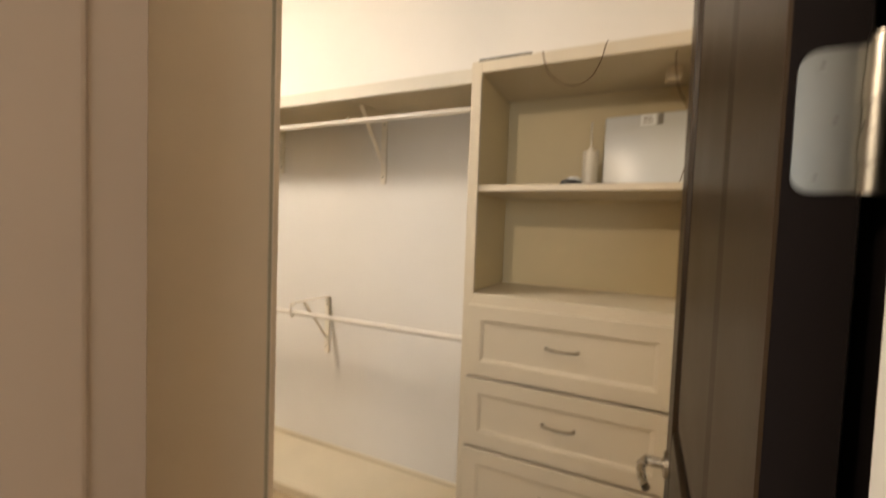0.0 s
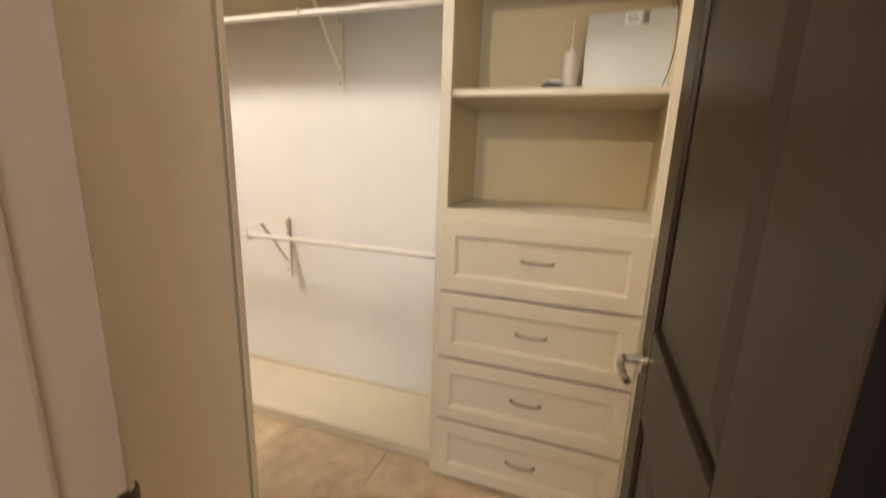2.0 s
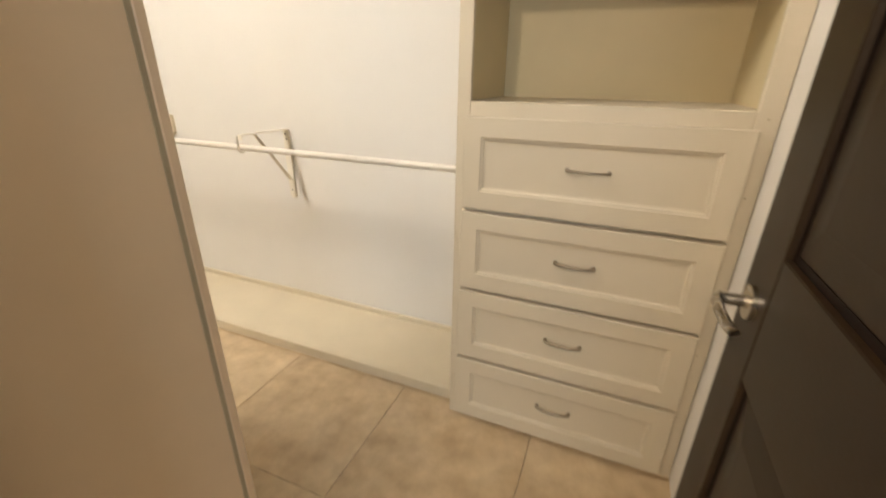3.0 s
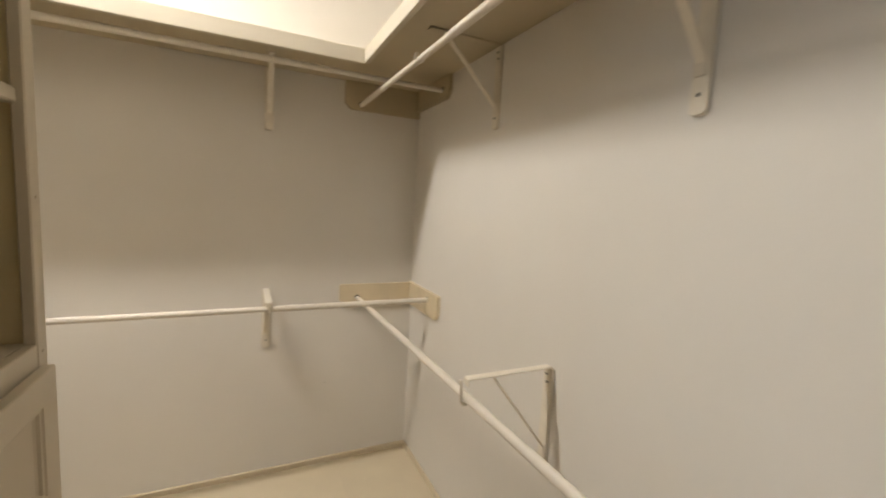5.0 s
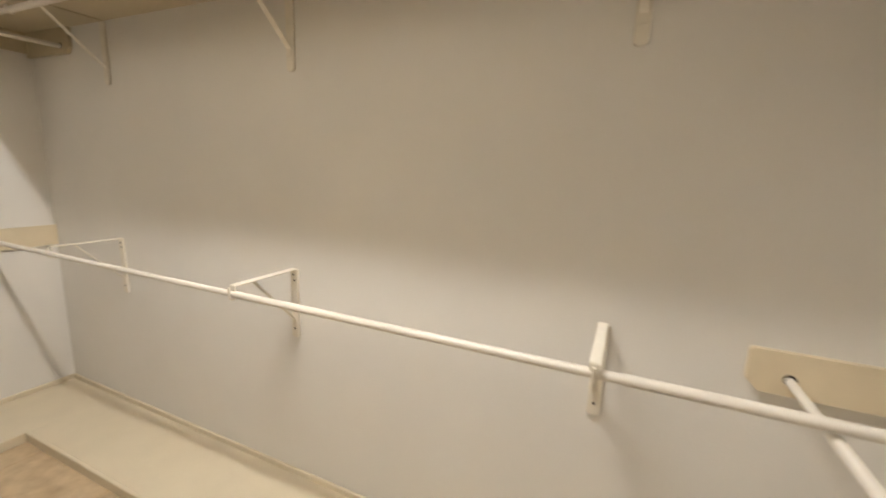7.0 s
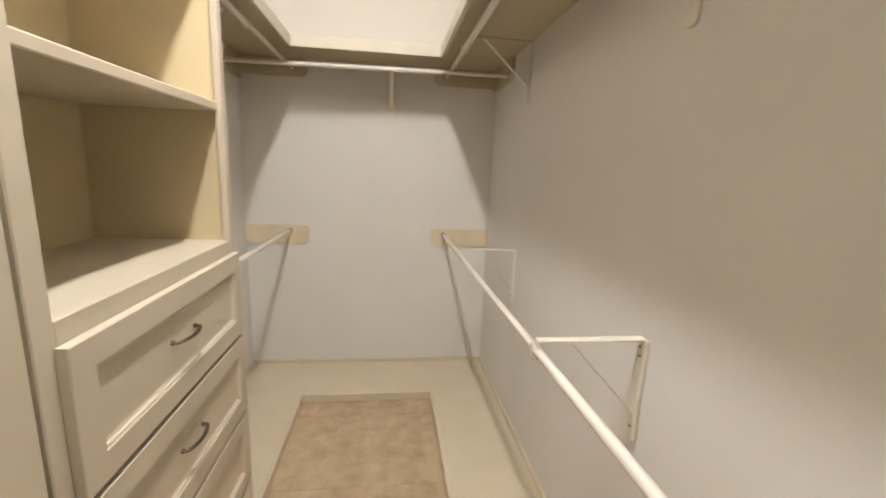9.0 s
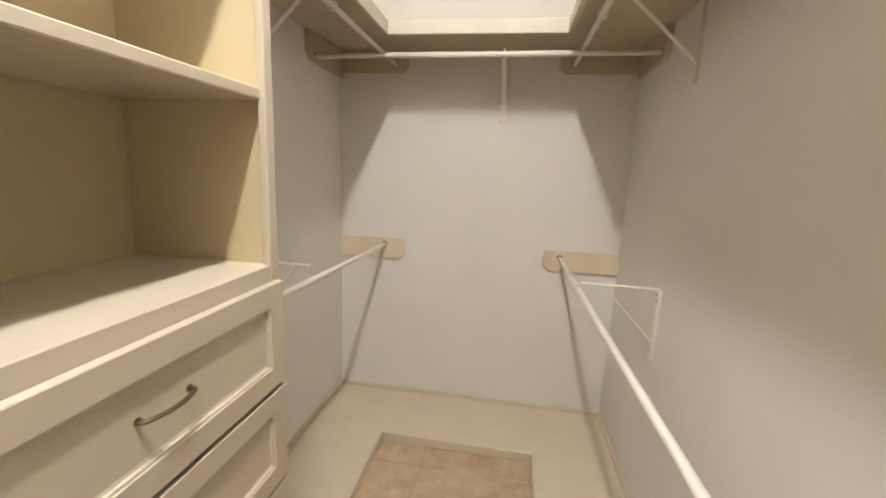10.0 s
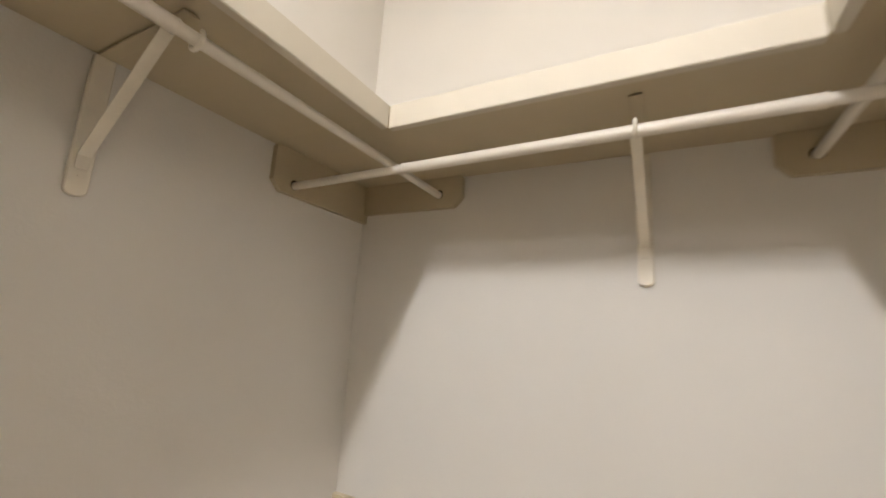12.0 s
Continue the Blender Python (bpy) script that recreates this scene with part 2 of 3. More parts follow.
# ---- doorway: jambs, stops, casing ----
def door_frame():
    fr = tagged(empty("door_frame"), "painted door frame with stops and strike plate", "door frame", kind="structure")
    part("jamb", box(DWO, DW, JL, JL + 0.02, 0, DOOR_H + 0.03, 0.002), M_JAMB, fr, "strike jamb with warm dim light in its beige")
    part("jamb", box(DWO, -1.70, JR - 0.025, JR, 0, DOOR_H + 0.03, 0.002), M_WHITE, fr, "white painted hinge jamb")
    # near-black strip puts the shade of the door gap into the rebate
    part("rebate", box(-1.70, DW, JR - 0.0245, JR - 0.02, 0, DOOR_H + 0.03), M_DARK, fr, "hinge rebate painted black as the gap's shade")
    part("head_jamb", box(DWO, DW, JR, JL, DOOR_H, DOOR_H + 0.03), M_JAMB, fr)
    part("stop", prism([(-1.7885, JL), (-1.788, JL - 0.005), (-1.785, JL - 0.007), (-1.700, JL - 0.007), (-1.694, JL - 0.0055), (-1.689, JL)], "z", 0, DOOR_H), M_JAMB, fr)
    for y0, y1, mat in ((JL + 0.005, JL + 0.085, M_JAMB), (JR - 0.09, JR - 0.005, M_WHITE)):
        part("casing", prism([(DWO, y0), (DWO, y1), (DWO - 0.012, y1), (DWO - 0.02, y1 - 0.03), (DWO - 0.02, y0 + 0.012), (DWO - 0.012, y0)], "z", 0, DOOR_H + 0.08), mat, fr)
    part("casing", box(DWO - 0.02, DWO, JR - 0.09, JL + 0.085, DOOR_H + 0.08, DOOR_H + 0.16, 0.004), M_WHITE, fr)
    sp = part("strike_plate", box(-1.639, -1.6105, JL - 0.002, JL + 0.004, 0.803, 0.866, 0.001), M_BRONZE, fr, "dark bronze strike plate with a latch hole")
    bm = prism([(-1.612, JL - 0.002), (-1.600, JL - 0.001), (-1.592, JL + 0.005), (-1.589, JL + 0.016), (-1.592, JL + 0.016), (-1.595, JL + 0.007), (-1.602, JL + 0.002), (-1.612, JL + 0.001)], 'z', 0.815, 0.859)
    part("strike_lip", bm, M_BRONZE, sp)
    part("latch_hole", box(-1.634, -1.617, JL - 0.0035, JL, 0.826, 0.85), M_GREY, sp)
    for z in (0.814, 0.86):
        part("screw", tube([(-1.6255, JL - 0.004, z), (-1.6255, JL, z)], 0.0035, 10), M_SCREW, sp)


door_frame()


# ---- the open door ----
def lever(side):
    """Lever handle on the face y = 0 that points along side."""
    bm = tube([(0, 0, 0), (0, side * 0.008, 0)], 0.031, 24)
    add_tube(bm, [(0, side * 0.008, 0), (0, side * 0.05, 0)], 0.011, 14)
    add_tube(bm, [(0, side * 0.048, 0), (-0.02, side * 0.055, 0), (-0.06, side * 0.057, 0.002), (-0.1, side * 0.052, -0.002), (-0.118, side * 0.046, -0.004)], 0.0095, 12, True, 0.8)
    bmesh.ops.recalc_face_normals(bm, faces=bm.faces)
    return bm


def door_leaf():
    """Local x runs from the hinge edge, y = 0 is the visible face, the leaf is behind it."""
    W, T = 0.815, 0.042
    door = empty("door_1", pose(-1.66, -3.02, 0, 0, 0, -0.6))
    tagged(door, "dark espresso panelled wooden door standing open", "door", kind="structure")
    zs = [(0.012, 0.24), (0.784, 1.006), (2.28, 2.432)]
    part("stile", box(0, 0.19, -T, 0, 0.012, 2.432, 0.003), M_DOOR, door)
    part("stile", box(W - 0.128, W, -T, 0, 0.012, 2.432, 0.003), M_DOOR, door)
    part("hinge_edge", box(-0.001, 0.0, -T + 0.001, -0.002, 0.013, 2.431), M_DARK, door, "blackish edge strip")
    for z0, z1 in zs:
        part("rail", box(0.19, W - 0.128, -T + 0.0005, -0.0005, z0, z1, 0.003), M_DOOR, door)
    for z0, z1 in ((0.24, 0.784), (1.006, 2.28)):
        x0, x1 = 0.19, W - 0.128
        bm = bmesh.new()
        loops = []
        for inset, y in ((0, -0.002), (0.003, -0.016), (0.011, -0.021), (0.014, -0.011), (0.07, -0.005)):
            loops.append([bm.verts.new((x, y, z)) for x, z in ((x0 + inset, z0 + inset), (x1 - inset, z0 + inset), (x1 - inset, z1 - inset), (x0 + inset, z1 - inset))])
        for a, b in zip(loops, loops[1:]):
            for i in range(4):
                bm.faces.new((a[i], a[(i + 1) % 4], b[(i + 1) % 4], b[i]))
        bm.faces.new(loops[-1])
        back = [bm.verts.new((v.co.x, -T + 0.006, v.co.z)) for v in loops[0]]
        for i in range(4):
            bm.faces.new((back[i], back[(i + 1) % 4], loops[0][(i + 1) % 4], loops[0][i]))
        bm.faces.new(back)
        bmesh.ops.recalc_face_normals(bm, faces=bm.faces)
        part("panel", bm, M_DOOR, door)
        # dark strip laid along the moulding groove
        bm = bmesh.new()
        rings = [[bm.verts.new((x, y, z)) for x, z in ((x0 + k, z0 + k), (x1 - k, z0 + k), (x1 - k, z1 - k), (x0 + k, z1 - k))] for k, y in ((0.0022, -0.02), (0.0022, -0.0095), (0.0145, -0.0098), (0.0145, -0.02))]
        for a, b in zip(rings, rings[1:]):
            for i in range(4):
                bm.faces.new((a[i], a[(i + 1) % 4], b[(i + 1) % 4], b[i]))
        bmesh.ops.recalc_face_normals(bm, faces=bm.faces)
        part("panel_groove", bm, M_GROOVE, door, "dark moulding groove")
    for s, y in ((1, 0.0), (-1, -T)):
        h = part("lever_handle", lever(s), M_NICKEL, door, "satin nickel lever handle")
        h.location = (W - 0.062, y, 0.90)
    part("latch_face", box(W - 0.001, W + 0.0015, -0.033, -0.009, 0.87, 0.93), M_NICKEL, door)
    for zc in (0.26, 1.51, 2.25):
        hg = empty("hinge")
        hg.parent = door
        hg.location = (0, 0, zc)
        tagged(hg, "satin steel butt hinge")
        c = [(0.012 * math.cos(a), 0.012 * math.sin(a)) for a in (k * math.pi / 10 for k in range(6))]
        o = [(-0.040, 0.0445), (-0.040, -0.0445)] + [(-0.018 + u, -0.0325 - v) for u, v in reversed(c)] + [(-0.018 + u, 0.0325 + v) for u, v in c]
        part("leaf", prism(o, "x", -0.0025, 0.0), M_STEEL, hg)
        part("jamb_leaf", box(-0.0045, -0.0025, -0.066, -0.047, -0.046, 0.0445), M_STEEL, hg)
        for k in range(5):
            z = -0.0455 + k * 0.0182
            part("knuckle", tube([(-0.007, -0.0435, z), (-0.007, -0.0435, z + 0.0174)], 0.0066 if k % 2 else 0.006, 18), M_KNUCKLE, hg)
        part("pin", tube([(-0.007, -0.0435, 0.0455), (-0.007, -0.0435, 0.048)], 0.0064, 14), M_KNUCKLE, hg)
        for y, z in ((-0.018, 0.035), (-0.026, 0.0), (-0.018, -0.035)):
            part("screw", tube([(-0.0034, y, z), (-0.002, y, z)], 0.0034, 12), M_STEEL, hg)
            part("screw_slot", box(-0.0037, -0.0033, y - 0.0011, y + 0.0011, z - 0.0006, z + 0.0006), M_SCREW, hg)


door_leaf()


# ---- drawer towers ----
def drawer_front(w, h):
    """Shaker front: frame with an ogee step to a sunken panel. Local x 0..w, z 0..h, face at y = 0, thickness behind."""
    bm = bmesh.new()
    T = 0.019
    loops = []
    for inset, y in ((0.0, T), (0.0, 0.002), (0.002, 0.0), (0.056, 0.0), (0.058, 0.003), (0.063, 0.004), (0.065, 0.009), (0.071, 0.011)):
        loops.append([bm.verts.new((x, y, z)) for x, z in ((inset, inset), (w - inset, inset), (w - inset, h - inset), (inset, h - inset))])
    for a, b in zip(loops, loops[1:]):
        for i in range(4):
            bm.faces.new((a[i], a[(i + 1) % 4], b[(i + 1) % 4], b[i]))
    bm.faces.new(loops[-1])
    bm.faces.new(list(reversed(loops[0])))
    bmesh.ops.recalc_face_normals(bm, faces=bm.faces)
    return bm


def pull_handle():
    """Arched pull: a bowed flat bar whose ends turn in to two slim feet."""
    pts = [(-0.056, 0.0, 0.002), (-0.0565, -0.008, 0.002)]
    for i in range(17):
        u = i / 16 * 2 - 1
        pts.append((u * 0.0555, -0.0275 + 0.0135 * abs(u) ** 2.2, 0.002))
    pts += [(0.0565, -0.008, 0.002), (0.056, 0.0, 0.002)]
    bm = tube(pts, 0.0052, 10, 0.75)
    for s in (-1, 1):
        add_tube(bm, [(s * 0.056, 0.0, 0.002), (s * 0.056, -0.003, 0.002)], 0.0068, 12)
    bmesh.ops.recalc_face_normals(bm, faces=bm.faces)
    return bm


def tower(m, W, D, stile_l, stile_r, shelf_z, label, handle_mat, dx0=0.03, dx1=0.022, outer=None):
    """Open shelves over four drawers. Local x runs to the right as one faces it, the front is y = 0, the back y = D."""
    t = empty("drawer_tower", m)
    tagged(t, label, "shelf tower", "drawer towers")
    TOP, LEDGE = 2.10, 1.187
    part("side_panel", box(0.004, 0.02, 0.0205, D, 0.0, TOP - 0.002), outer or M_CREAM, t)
    # thin brown strip drawn as the shadow beside the stile
    part("shadow_line", box(0.0015, 0.004, 0.0203, 0.030, 0.0, TOP - 0.003), M_LINE, t)
    # thin liners added to carry the niche's bounced-light yellow
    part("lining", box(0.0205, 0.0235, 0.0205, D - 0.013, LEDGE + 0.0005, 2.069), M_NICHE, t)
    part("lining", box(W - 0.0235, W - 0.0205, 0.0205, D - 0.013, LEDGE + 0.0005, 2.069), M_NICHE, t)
    part("side_panel", box(W - 0.02, W - 0.002, 0.02, D, 0.0, TOP - 0.002), M_CREAM, t)
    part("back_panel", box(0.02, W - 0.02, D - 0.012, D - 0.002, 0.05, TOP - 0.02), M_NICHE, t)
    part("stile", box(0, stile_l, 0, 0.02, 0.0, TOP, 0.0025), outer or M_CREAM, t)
    part("stile", box(W - stile_r, W, 0, 0.02, 0.0, TOP, 0.0025), M_CREAM, t)
    part("top_rail", box(stile_l, W - stile_r, 0.0005, 0.02, 2.054, TOP, 0.002), M_CREAM, t)
    part("top_panel", box(0.02, W - 0.02, 0.02, D - 0.012, 2.07, TOP - 0.004), M_CREAM, t)
    part("shelf", box(0.024, W - 0.024, 0.012, D - 0.013, shelf_z - 0.026, shelf_z, 0.003), M_CREAM, t, "cream painted shelf board")
    part("counter", box(0.021, W - 0.021, 0.021, D - 0.013, LEDGE - 0.025, LEDGE, 0.0), M_CREAM, t)
    part("counter_rail", box(stile_l, W - stile_r, 0.0005, 0.0205, LEDGE - 0.05, LEDGE + 0.001, 0.002), M_CREAM, t)
    for z in (0.856, 0.571, 0.287, 0.012):
        part("rail", box(stile_l, W - stile_r, 0.004, 0.02, z - 0.012, z + 0.018), M_CREAM, t)
    for z0, z1 in ((0.868, 1.146), (0.584, 0.855), (0.300, 0.570), (0.022, 0.286)):
        dw = W - dx0 - dx1
        d = empty("drawer")
        d.parent = t
        d.location = (dx0, -0.021, z0)
        part("drawer_front", drawer_front(dw, z1 - z0), M_CREAM, d)
        hd = part("pull_handle", pull_handle(), handle_mat, d, "arched metal pull handle", True)
        hd.location = (dw / 2, 0.0115, (z1 - z0) / 2 + 0.005)
    for z in (0.5, 0.98, 1.17, 1.45, 1.9):
        part("filled_screw", tube([(W - stile_r / 2, -0.0006, z), (W - stile_r / 2, 0.001, z)], 0.0032, 10), M_LINE, t)
    return t


tower(pose(-0.465, -2.31, 0, 0, 0, -90), 0.803, 0.462, 0.042, 0.05, 1.619, "cream painted tower of open shelves over four drawers opposite the door", M_PEWTER, 0.03, 0.038)
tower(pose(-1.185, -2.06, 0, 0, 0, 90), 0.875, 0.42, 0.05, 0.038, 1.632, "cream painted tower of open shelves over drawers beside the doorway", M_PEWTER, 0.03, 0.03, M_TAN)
tower(pose(-1.63, -1.198, 0, 0, 0, 180), 0.80, 0.418, 0.045, 0.036, 1.616, "cream painted tower of open shelves over drawers along the corridor", M_BRONZE, 0.035, 0.018)


# ---- shelves, platforms ----
def shelf(name, x0, x1, y0, y1, edge, label, a=None, b=None):
    """Board on a wall with a trim along its open edge ('y0', 'x0' ...), between a and b where given."""
    s = tagged(empty(name, pose((x0 + x1) / 2, (y0 + y1) / 2, 2.07)), label, "shelf", "high shelves")
    cx, cy, z = (x0 + x1) / 2, (y0 + y1) / 2, 2.07
    T = 0.02
    bx = [x0 + T * (edge == "x0"), x1 - T * (edge == "x1"), y0 + T * (edge == "y0"), y1 - T * (edge == "y1")]
    board = box(bx[0] - cx, bx[1] - cx, bx[2] - cy, bx[3] - cy, 0.004, 0.026)
    ex = (x0, x0 + T) if edge == "x0" else (x1 - T, x1)
    for u, v in ((y0, a or y0), (b or y1, y1)):
        if v > u:
            add_box(board, ex[0] - cx, ex[1] - cx, u - cy, v - cy, 0.004, 0.026)
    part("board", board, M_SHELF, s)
    tx = {"x0": (x0, x0 + T, a or y0, b or y1), "x1": (x1 - T, x1, a or y0, b or y1), "y0": (x0, x1, y0, y0 + T), "y1": (x0, x1, y1 - T, y1)}[edge]
    part("front_trim", box(tx[0] - cx, tx[1] - cx, tx[2] - cy, tx[3] - cy, -0.032, 0.0275, 0.002), M_TRIM, s)


WX, WS = -3.392, -1.211   # open edges of the end shelf and of the short shelf
shelf("high_shelf", WX, -0.414, -0.42, 0, "y0", "long cream painted shelf board high along the wall")
shelf("high_shelf", -0.414, 0, -2.31, 0, "x0", "cream painted shelf board high on the wall opposite the doorway", None, -0.42)
shelf("high_shelf", E2, WX, BW, 0, "x1", "cream painted shelf board high on the end wall", WS, -0.42)
shelf("high_shelf", WX, -2.43, BW, WS, "y1", "short cream painted shelf board beside the drawer tower")

PZ = 0.05
plats = [(-3.38, -0.41, -0.414, 0), (-0.41, 0, -2.31, 0), (E2, -3.38, BW, 0), (-3.38, -2.43, BW, -1.2)]
for (x0, x1, y0, y1), edge in zip(plats, ("y0", "x0", "x1", "y1")):
    p = tagged(empty("shoe_platform", pose((x0 + x1) / 2, (y0 + y1) / 2, 0)), "low cream painted platform board on the tiled floor", "platform", "shoe platforms")
    T, hx, hy = 0.018, (x1 - x0) / 2, (y1 - y0) / 2
    b = [-hx + T * (edge == "x0"), hx - T * (edge == "x1"), -hy + T * (edge == "y0"), hy - T * (edge == "y1")]
    c0, c1 = {"x0": (y0, -0.414), "x1": (-1.2, -0.414)}.get(edge, (y0, y1))
    c0, c1 = c0 - (y0 + y1) / 2, c1 - (y0 + y1) / 2
    top = box(*b, 0.03, PZ)
    for u, v in ((-hy, c0), (c1, hy)):
        if edge[0] == "x" and v - u > 0.01:
            add_box(top, *((-hx, -hx + T) if edge == "x0" else (hx - T, hx)), u, v, 0.0, PZ)
    part("top_board", top, M_PLATFORM, p)
    part("base", box(*b, 0.0, 0.03), M_PLATFORM, p)
    f = {"x0": (-hx, -hx + T, c0, c1), "x1": (hx - T, hx, c0, c1), "y0": (-hx, hx, -hy, -hy + T), "y1": (-hx, hx, hy - T, hy)}[edge]
    part("front_edge", box(*f, 0.0, PZ + 0.0015, 0.003), M_PLATFORM, p)
trims = [(E2, 0, -0.015, 0), (-0.015, 0, -2.31, -0.015), (E2, E2 + 0.015, BW, -0.015), (E2 + 0.015, -2.43, BW, BW + 0.015)]
for x0, x1, y0, y1 in trims:
    structure("baseboard", box(x0, x1, y0, y1, PZ - 0.012, PZ + 0.028, 0.007, 3), M_PLATFORM, "narrow cream trim where platform meets wall", "trim")


structure("nail_hole", tube([(-0.472, -0.0006, 0.497), (-0.472, 0.002, 0.497)], 0.0028, 10), M_SCREW, "tiny dark nail hole in the painted wall", "nail hole")


# ---- rods, plates, brackets ----
def rod(points, z, joints, label, rise=0.0, sizes=(0.0112, 0.0130, 0.0112)):
    """Telescoping rod between two places; joints: shares of its length where the wider tube begins and ends."""
    a, b = Vector((*points[0], z)), Vector((*points[1], z + rise))
    r = tagged(empty("hanging_rod", Matrix.Translation((a + b) / 2)), label, "closet rod", "hanging rods")
    c = (a + b) / 2
    at = lambda k: a + (b - a) * k - c
    cuts = [0, *joints, 1]
    for i, (k0, k1) in enumerate(zip(cuts, cuts[1:])):
        radius = sizes[i]
        part("outer_tube" if radius > 0.012 else "inner_tube", tube([at(k0), at(k1)], radius, 20), M_ROD, r)
        if i:
            part("paint_ridge", tube([at(k0 - 0.0012), at(k0 + 0.0012)], max(radius, sizes[i - 1]) + 0.0009, 18), M_ROD, r)
    return r


RB = -1.338
rod([(E2 + 0.018, -0.318), (-0.018, -0.276)], 0.988, (0.488, 0.821), "painted lower hanging rod along the wall", 0.0, (0.0112, 0.0126, 0.0140))
rod([(-0.313, -0.018), (-0.279, -2.31)], 0.956, (0.115, 0.97), "painted lower hanging rod opposite the doorway", -0.014)
rod([(E2 + 0.018, RB), (-2.432, RB)], 0.998, (0.58, 0.98), "short painted lower hanging rod beside the drawer tower", 0.017)
rod([(E2 + 0.018, -0.335), (-0.018, -0.335)], 2.012, (0.18, 0.86), "painted upper hanging rod under the long shelf")
rod([(-0.322, -0.018), (-0.322, -2.31)], 1.960, (0.46, 0.95), "painted upper hanging rod opposite the doorway")
rod([(-3.478, BW + 0.018), (-3.478, -0.018)], 1.967, (0.243, 0.754), "painted upper hanging rod across the end wall", 0.016)
rod([(E2 + 0.018, -1.295), (-2.432, -1.295)], 2.012, (0.62, 0.97), "short painted upper hanging rod beside the drawer tower")


def plate(m, z0, z1, length, hole, hole_z, mat=None):
    """Board on a wall from a corner; local x from the corner, face at y = -0.018."""
    p = tagged(empty("rod_plate", m), "small yellowed painted board that carries a rod end", "mounting board", "rod plates")
    c = 0.03
    part("board", prism([(0, z0), (length - c, z0), (length, z0 + c), (length, z1 - 0.006), (length - 0.006, z1), (0, z1)], "y", -0.018, 0), mat or M_PLATE, p)
    part("rod_hole", tube([(hole, -0.0174, hole_z + 0.003), (hole, -0.0186, hole_z + 0.003)], 0.0148, 20), M_SCREW, p, "dark gap round the rod end")


# local x away from the corner, -y out of the wall: (pose, mirrored)
def corner_pose(x, y, rz, mirror=False):
    return pose(x, y, 0, 0, 0, rz) @ (Matrix.Diagonal((-1, 1, 1, 1)) if mirror else Matrix.Identity(4))


LZ0, LZ1 = 0.935, 1.03
plate(corner_pose(0, 0, 0, True), LZ0 - 0.02, LZ1, 0.405, 0.313, 0.956)            # north wall, by the east corner
plate(corner_pose(0, 0, -90), LZ0 - 0.024, LZ1 + 0.004, 0.404, 0.276, 0.988)       # east wall, by the north corner
plate(corner_pose(E2, 0, 90, True), LZ0 - 0.02, LZ1, 0.405, 0.318, 0.988)          # west wall, by the north corner
plate(corner_pose(E2, BW, 90), LZ0 - 0.02, LZ1 + 0.006, 0.40, 0.282, 0.998)        # west wall, by the inner wall
UZ0, UZ1 = 1.968, 2.073
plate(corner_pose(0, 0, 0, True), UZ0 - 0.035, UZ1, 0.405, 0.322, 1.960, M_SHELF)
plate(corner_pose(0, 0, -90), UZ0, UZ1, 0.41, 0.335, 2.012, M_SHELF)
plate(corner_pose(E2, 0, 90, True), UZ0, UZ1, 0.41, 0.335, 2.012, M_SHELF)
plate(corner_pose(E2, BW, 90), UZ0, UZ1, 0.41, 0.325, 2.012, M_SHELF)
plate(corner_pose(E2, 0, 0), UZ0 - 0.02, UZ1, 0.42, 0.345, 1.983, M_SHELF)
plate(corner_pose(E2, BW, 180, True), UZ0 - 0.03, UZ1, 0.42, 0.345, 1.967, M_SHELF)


UP, LO = "cream painted metal bracket under the high shelf", "cream painted metal bracket for the lower rod"


def bracket(m, height, reach, rod_drop, label, screw=None, to_rod=False):
    """Wall bracket: local y = 0 is the wall, -y out of it, z = 0 its top."""
    b = tagged(empty("rod_bracket", m), label, "bracket", "rod brackets")
    w, d = 0.019, 0.012
    end = [(w * math.cos(a), -height + 0.012 + 0.012 * math.sin(a)) for a in (-math.pi * k / 8 for k in range(9))]
    bm = prism([(w, -0.004)] + end + [(-w, -0.004)], "y", -d, 0, 0.0025)
    bm.normal_update()
    part("leg", bm, M_BRACKET, b)
    low = label == LO
    bm = box(-w * 0.7, w * 0.7, -reach + (0.0 if low else 0.03), -d * 0.4, -0.004, 0.0, 0.001)
    if low:
        add_box(bm, -w * 0.7, w * 0.7, -reach - 0.003, -reach + 0.001, -0.022, -0.0015, 0.001)
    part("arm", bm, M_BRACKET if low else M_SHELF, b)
    y0, z0 = (-reach + 0.008, -rod_drop - 0.008) if to_rod else (-reach * 0.72, -0.004)
    y1, z1 = -d, -height * 0.73
    along = Vector((y1 - y0, z1 - z0)).normalized()
    q = Vector((along.y, -along.x)) * 0.0016   # across the strip, out of the corner
    bm = prism([(y0 + q.x, z0 + q.y), (y1 + q.x, z1 + q.y), (y1 - q.x, z1 - q.y), (y0 - q.x, z0 - q.y)], "x", -w * 0.58, w * 0.58)
    add_box(bm, -w * 0.58, w * 0.58, -d - 0.003, -d + 0.001, z1 - 0.026, z1 + 0.002, 0.0008)
    part("brace", bm, M_BRACKET, b)
    arc = [(0, -reach - 0.0165 * math.cos(a), -rod_drop - 0.0165 * math.sin(a)) for a in [math.pi * k / 8 - 0.9 for k in range(11)]]
    if low:
        arc = [(0, -reach - 0.0165, -0.006)] + arc[3:]
    part("hook", tube(arc, 0.0042, 8), M_BRACKET, b)
    for x, z in ((-0.003, -0.026), (0.002, -0.05), (0.0, -height + 0.042)):
        part("screw", tube([(x, -d - 0.0012, z), (x, -d + 0.001, z)], 0.0042, 10), screw or M_SCREW, b)
    return b


